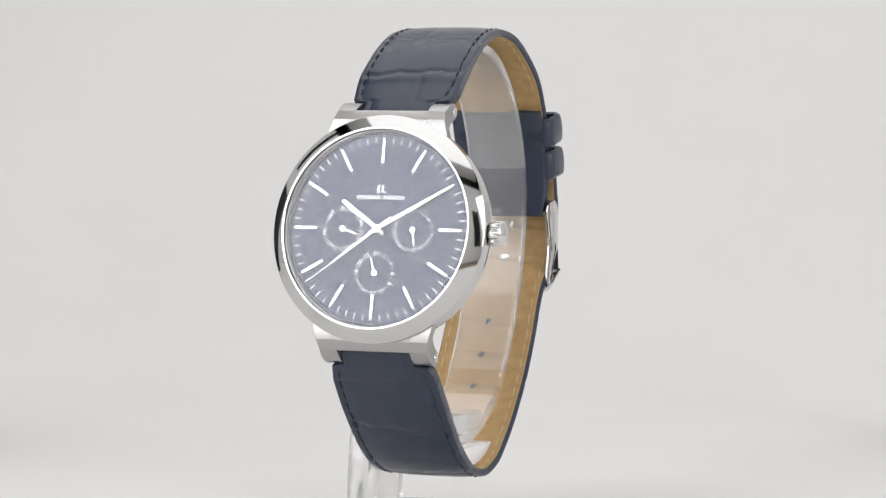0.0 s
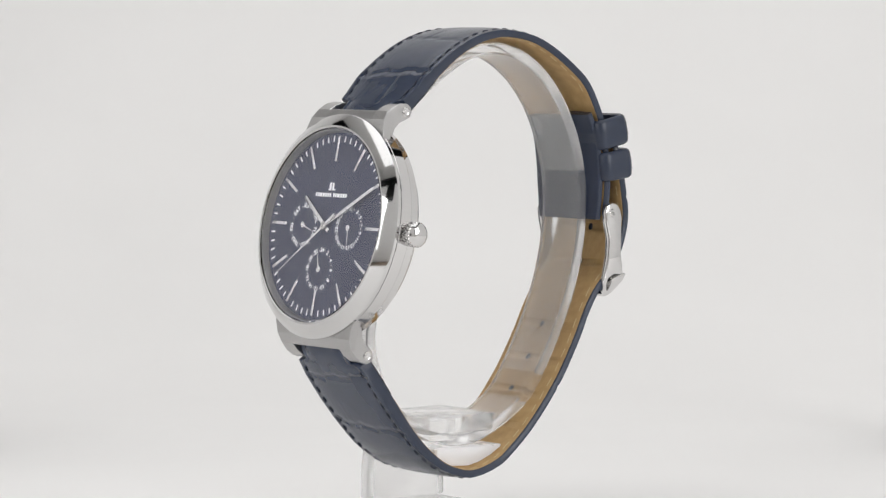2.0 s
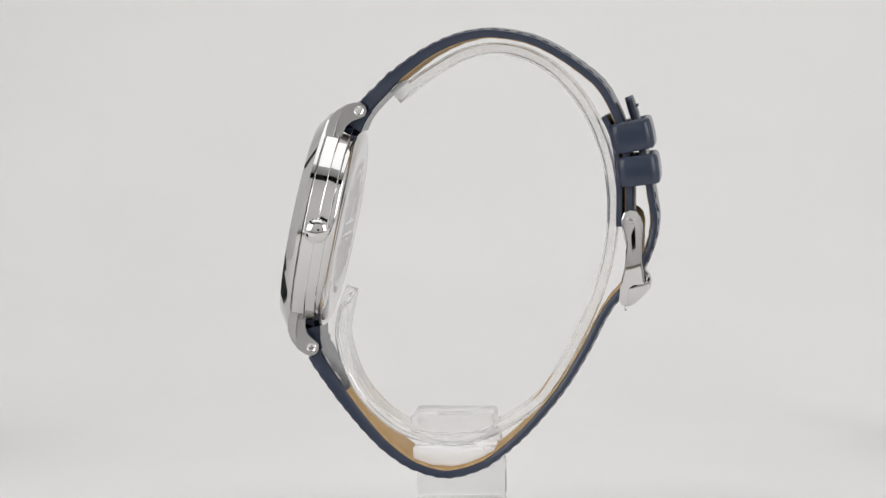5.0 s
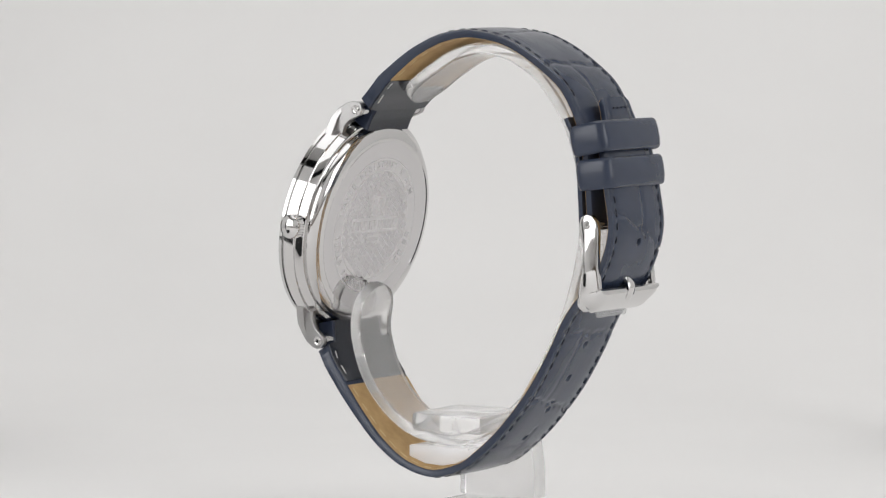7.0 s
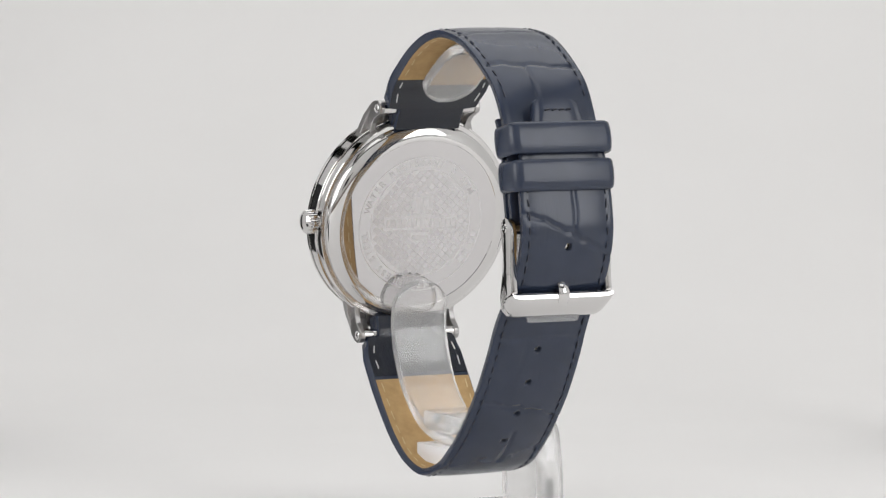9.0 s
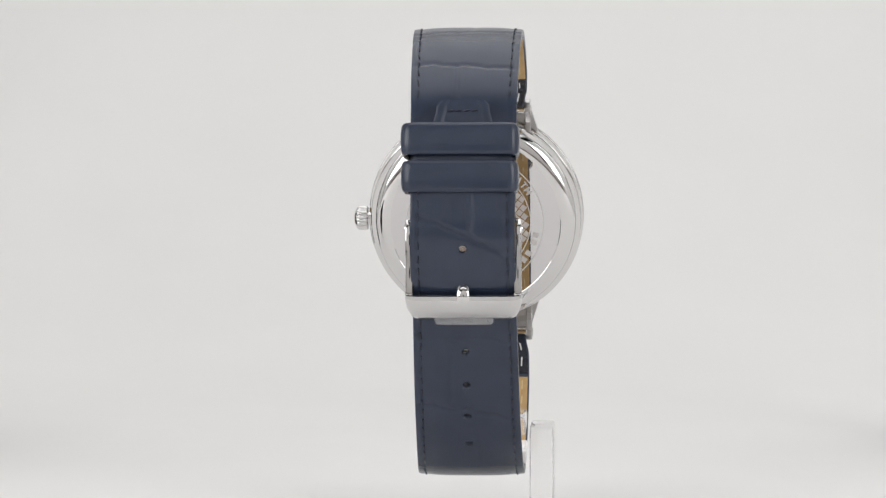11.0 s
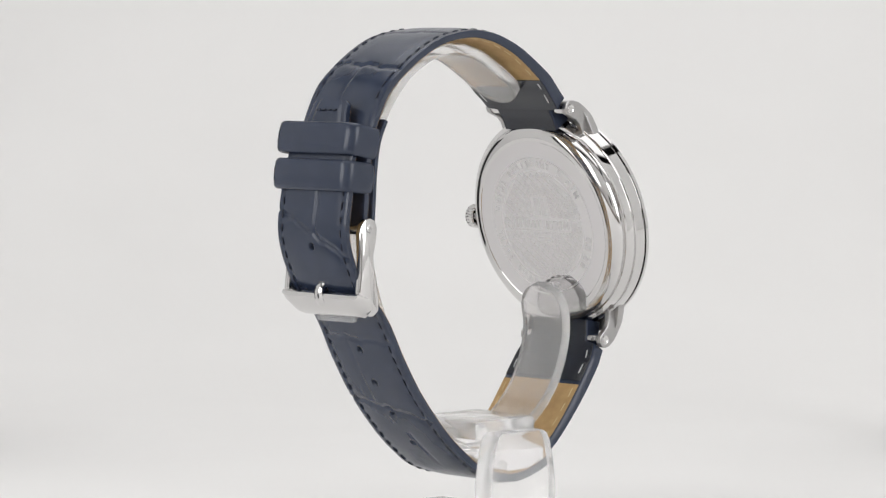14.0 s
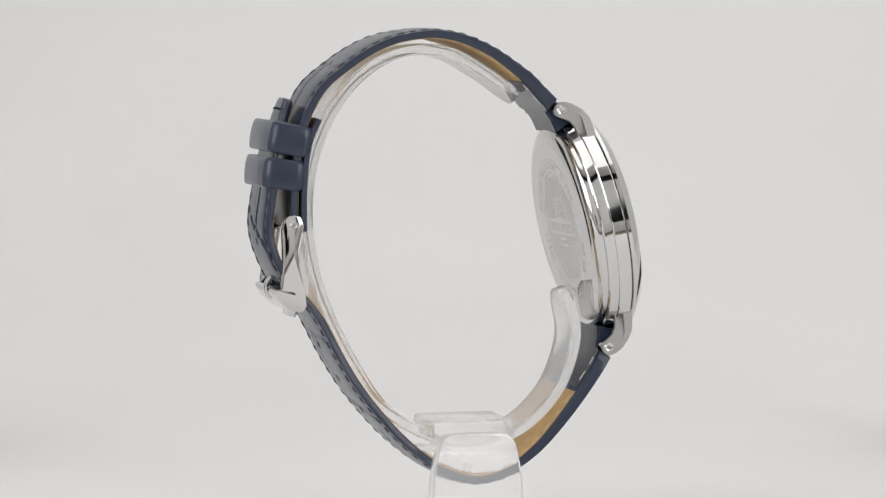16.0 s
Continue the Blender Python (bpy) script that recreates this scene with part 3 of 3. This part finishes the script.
def keeper(centre, along, hx, hd, ln, label):
    """A leather loop round both strap layers; along is its direction in the loop's plane."""
    bm = bmesh.new()
    uv = bm.loops.layers.uv.new("uv")
    t = Vector((0, *along)).normalized()
    d = Vector((0, t.z, -t.y))
    c = Vector((0.5, *centre))
    outer, inner = round_rect(hx, hd, 1.9), round_rect(hx - 1.15, hd - 1.15, 0.9)
    order = [(inner, -0.46, 0), (outer, -0.5, 0.5), (outer, -0.46, 0.2), (outer, -0.38, 0.03), (outer, -0.15, -0.1), (outer, 0.15, -0.1), (outer, 0.38, 0.03), (outer, 0.46, 0.2), (outer, 0.5, 0.5), (inner, 0.46, 0)]
    vr = []
    for pts, k, shrink in order:
        ring = []
        for x, y in pts:
            ring.append(bm.verts.new(c + t * (k * ln) + Vector((x * (1 - shrink / hx), 0, 0)) + d * (y * (1 - shrink / hd))))
        vr.append(ring)
    fs = grid_faces(bm, vr, True, True)
    for i, j, f in fs:
        for l in f.loops:
            co = l.vert.co - c
            l[uv].uv = (co.dot(t) * 1.0 + 11, co.x + co.dot(d) * 0.7 + centre[1])
    return part("keeper", bm, KEEPER_LEATHER, watch, label, LOOP, 0.9)


def make_buckle():
    bm = bmesh.new()
    arm = [(34.5, -23.1), (35.7, -23.4), (36.6, -24.4), (37.0, -26.0), (36.9, -29), (36.8, -33), (37.2, -36.5), (37.0, -38.0), (34.2, -41.2), (33.0, -41.3), (32.3, -40.2),
           (32.6, -37.5), (33.5, -33.5), (33.7, -30.0), (33.0, -27.0), (32.8, -25.0), (33.3, -23.6)]
    for s in (-1, 1):
        prism(arm, *sorted((s * 9.15, s * 10.5)), bm, 0, 0.3)
    # the lower bar, its corners rounded up into the arms
    bar = [(37.3, -36.9), (37.8, -37.2), (37.95, -37.9), (37.3, -39.2), (35.2, -41.1), (34.2, -41.5), (33.7, -41.0), (34.6, -39.6), (36.4, -37.8)]
    rings = []
    for i in range(-16, 17):
        x = 10.5 * math.sin(i * math.pi / 32)
        e = min(1.0, (10.5 - abs(x)) / 2.4)
        k = 0.3 + 0.7 * math.sqrt(max(0.0, 1 - (1 - e) ** 2))
        rings.append([bm.verts.new((x, 37.3 + (y - 37.3) * (0.75 + 0.25 * k), -36.9 + (z + 36.9) * k)) for y, z in bar])
    grid_faces(bm, rings)
    for v in bm.verts:
        v.co.y -= 0.7
        k = max(0.0, (-38.0 - v.co.z) / 3.3)
        v.co.x = max(-10.5 + 1.3 * k * k, min(10.5 - 1.3 * k * k, v.co.x))
    buckle = part("buckle", bm, POLISHED, watch, "polished steel tang buckle", LOOP, 0.55)
    part("hinge_pin", cylinder((-10.62, 33.9, -25.1), (10.62, 33.9, -25.1), 0.6), BRUSHED, buckle, "", LOOP)
    for s in (-1, 1):
        part("pin", revolve([(0, 0.02), (0.3, 0.02), (0.4, 0.1), (0.7, 0.1), (0.8, -0.1)], 20), POLISHED, buckle, "",
             LOOP @ Matrix.Translation((s * 10.6, 33.9, -25.1)) @ Matrix.Rotation(s * math.pi / 2, 4, "Y"))
    bm = ribbon([(34.3, -34.3, 0.85, 0.8), (36.0, -34.6, 0.9, 0.9), (37.2, -35.7, 1.0, 0.9), (37.65, -37.0, 1.1, 0.8), (37.35, -38.5, 1.1, 0.6), (36.7, -39.5, 1.0, 0.3)],
                lambda w, th, s: [(-w, 0.3), (-w + 0.35, 0.05), (0, 0), (w - 0.35, 0.05), (w, 0.3), (w, th), (-w, th)], 0.3)
    part("tongue", bm, POLISHED, buckle, "steel buckle tongue", LOOP)
    film = part("film_tab", prism(round_rect(5.4, 0.9, 0.8, 4), 32.6, 33.0, None, 1), ACRYLIC, buckle, "clear protective film tab", LOOP @ Matrix.Translation((0, 0, -41.7)))
    film.visible_shadow = False


make_case()
make_dial()
make_hands()
make_caseback()
make_strap(UPPER, "upper_strap", 62, False, "navy crocodile-embossed leather strap half with buckle", 14.0, UPPER_CREASES)
make_strap(LOWER, "lower_strap", 122, True, "navy crocodile-embossed leather strap half with punched holes", 15.0, LOWER_CREASES)
part("folded_end", ribbon(FOLD, strap_section), LEATHER, watch, "navy leather folded round the buckle pin", LOOP, 0.9)
keeper((34.1, -9.3), (-0.2, 0.98), 10.6, 4.0, 5.8, "sliding navy leather keeper loop")
keeper((35.3, -15.75), (-0.12, 0.99), 10.5, 3.95, 5.7, "fixed navy leather keeper loop")
make_buckle()
bm = bmesh.new()
for k in range(4):
    cylinder((-2.6 + 1.45 * k, 34.95, -3.6), (-1.7 + 1.45 * k, 35.0, -3.75), 0.17, 8, bm)
part("tip_stitching", bm, NAVY_THREAD, watch, "dark stitching across the strap tip", LOOP)

# ---- the stand ----
stand = tagged(new("watch_stand"), "clear acrylic C-ring watch stand on a clear foot", "display stand")
RING = [(-11.6, -1.6), (-8.4, 1.1), (-4.0, 4.1), (1.6, 7.1), (8.0, 8.3), (14.65, 7.0), (20.96, 3.0), (26.41, -3.7), (30.1, -12.5), (31.5, -21.4), (30.9, -30.5), (28.7, -39.3),
        (25.33, -47.2), (21.15, -54.8), (16.55, -61.0), (9.6, -65.6), (1.8, -68.4), (-6.5, -67.6), (-12.3, -65.0), (-17.5, -60.2), (-20.8, -54.6), (-22.6, -47.7), (-21.9, -42.0), (-20.8, -38.2)]


def make_stand():
    total = frames(spline([(y, z, 0, 0) for y, z in RING]))[-1][2]

    def section(w, th, s):
        e = min(s, total - s)
        q = 5.7 if e > 5 else max(0.8, 5.7 * math.sqrt(max(0.0, 1 - ((5 - e) / 5.2) ** 2)))
        return [(-q, 0.35), (-q + 0.35, 0), (q - 0.35, 0), (q, 0.35), (q, 1.85), (q - 0.35, 2.2), (-q + 0.35, 2.2), (-q, 1.85)]
    ring = part("c_ring", ribbon([(y, z, 0, 0) for y, z in RING], section, 1.0), ACRYLIC, stand, "clear bent acrylic C-ring", LOOP, 0.7)
    clamp = part("clamp_block", prism([(-7.6, -70.7), (-7.6, -68.5), (8.0, -68.5), (8.0, -69.0), (5.4, -70.5), (2.6, -71.6), (0.0, -72.1), (-4.0, -71.9)], -10.4, 7.6, None, 0, 0.3), REFLECTION_WHITE, stand, "clear block under the ring", LOOP)
    upper = part("clamp_plate", box((-10.4, -8.2, -66.0), (6.0, 7.6, -62.4), 0.7), ACRYLIC, stand, "clear plate inside the ring", LOOP)
    prof = [(-8.5, -80.2), (-8.4, -74.0), (-7.9, -70.2), (-7.1, -66.6), (-6.3, -65.0), (-5.2, -64.3), (5.7, -64.3), (6.8, -65.0), (7.6, -66.6), (8.4, -70.2), (8.9, -74.0), (9.0, -80.2)]
    post = part("post", prism(prof, -15.7, -11.2, None, 0, 0.7), ACRYLIC, stand, "clear upright post beside the strap", LOOP)
    foot = part("foot_plate", box((-15.0, -8.4, -83.9), (16, 8.9, -80.3), 0.6), ACRYLIC, stand, "clear foot plate", LOOP)
    for ob in (ring, clamp, upper, post, foot):
        ob.visible_shadow = False


make_stand()


def motions():
    """The stand turns on its own axis, nearly at one rate, and takes the watch with it."""
    turn = [(0.0, -23.2), (1.0, -37.4), (2.0, -51.6), (3.0, -65.7), (4.0, -79.9), (5.0, -94.3), (6.0, -108.7), (7.0, -123.2), (8.0, -137.8),
            (9.0, -152.6), (10.0, -167.5), (11.0, -182.6), (12.0, -197.5), (13.0, -212.2), (14.0, -226.7), (15.0, -241.2), (15.9, -254.2), (16.0, -255.65)]
    rows = [(t, pose(0, 0, 0, 0, 0, a)) for t, a in turn]
    walk(watch, rows)
    walk(stand, rows)


motions()
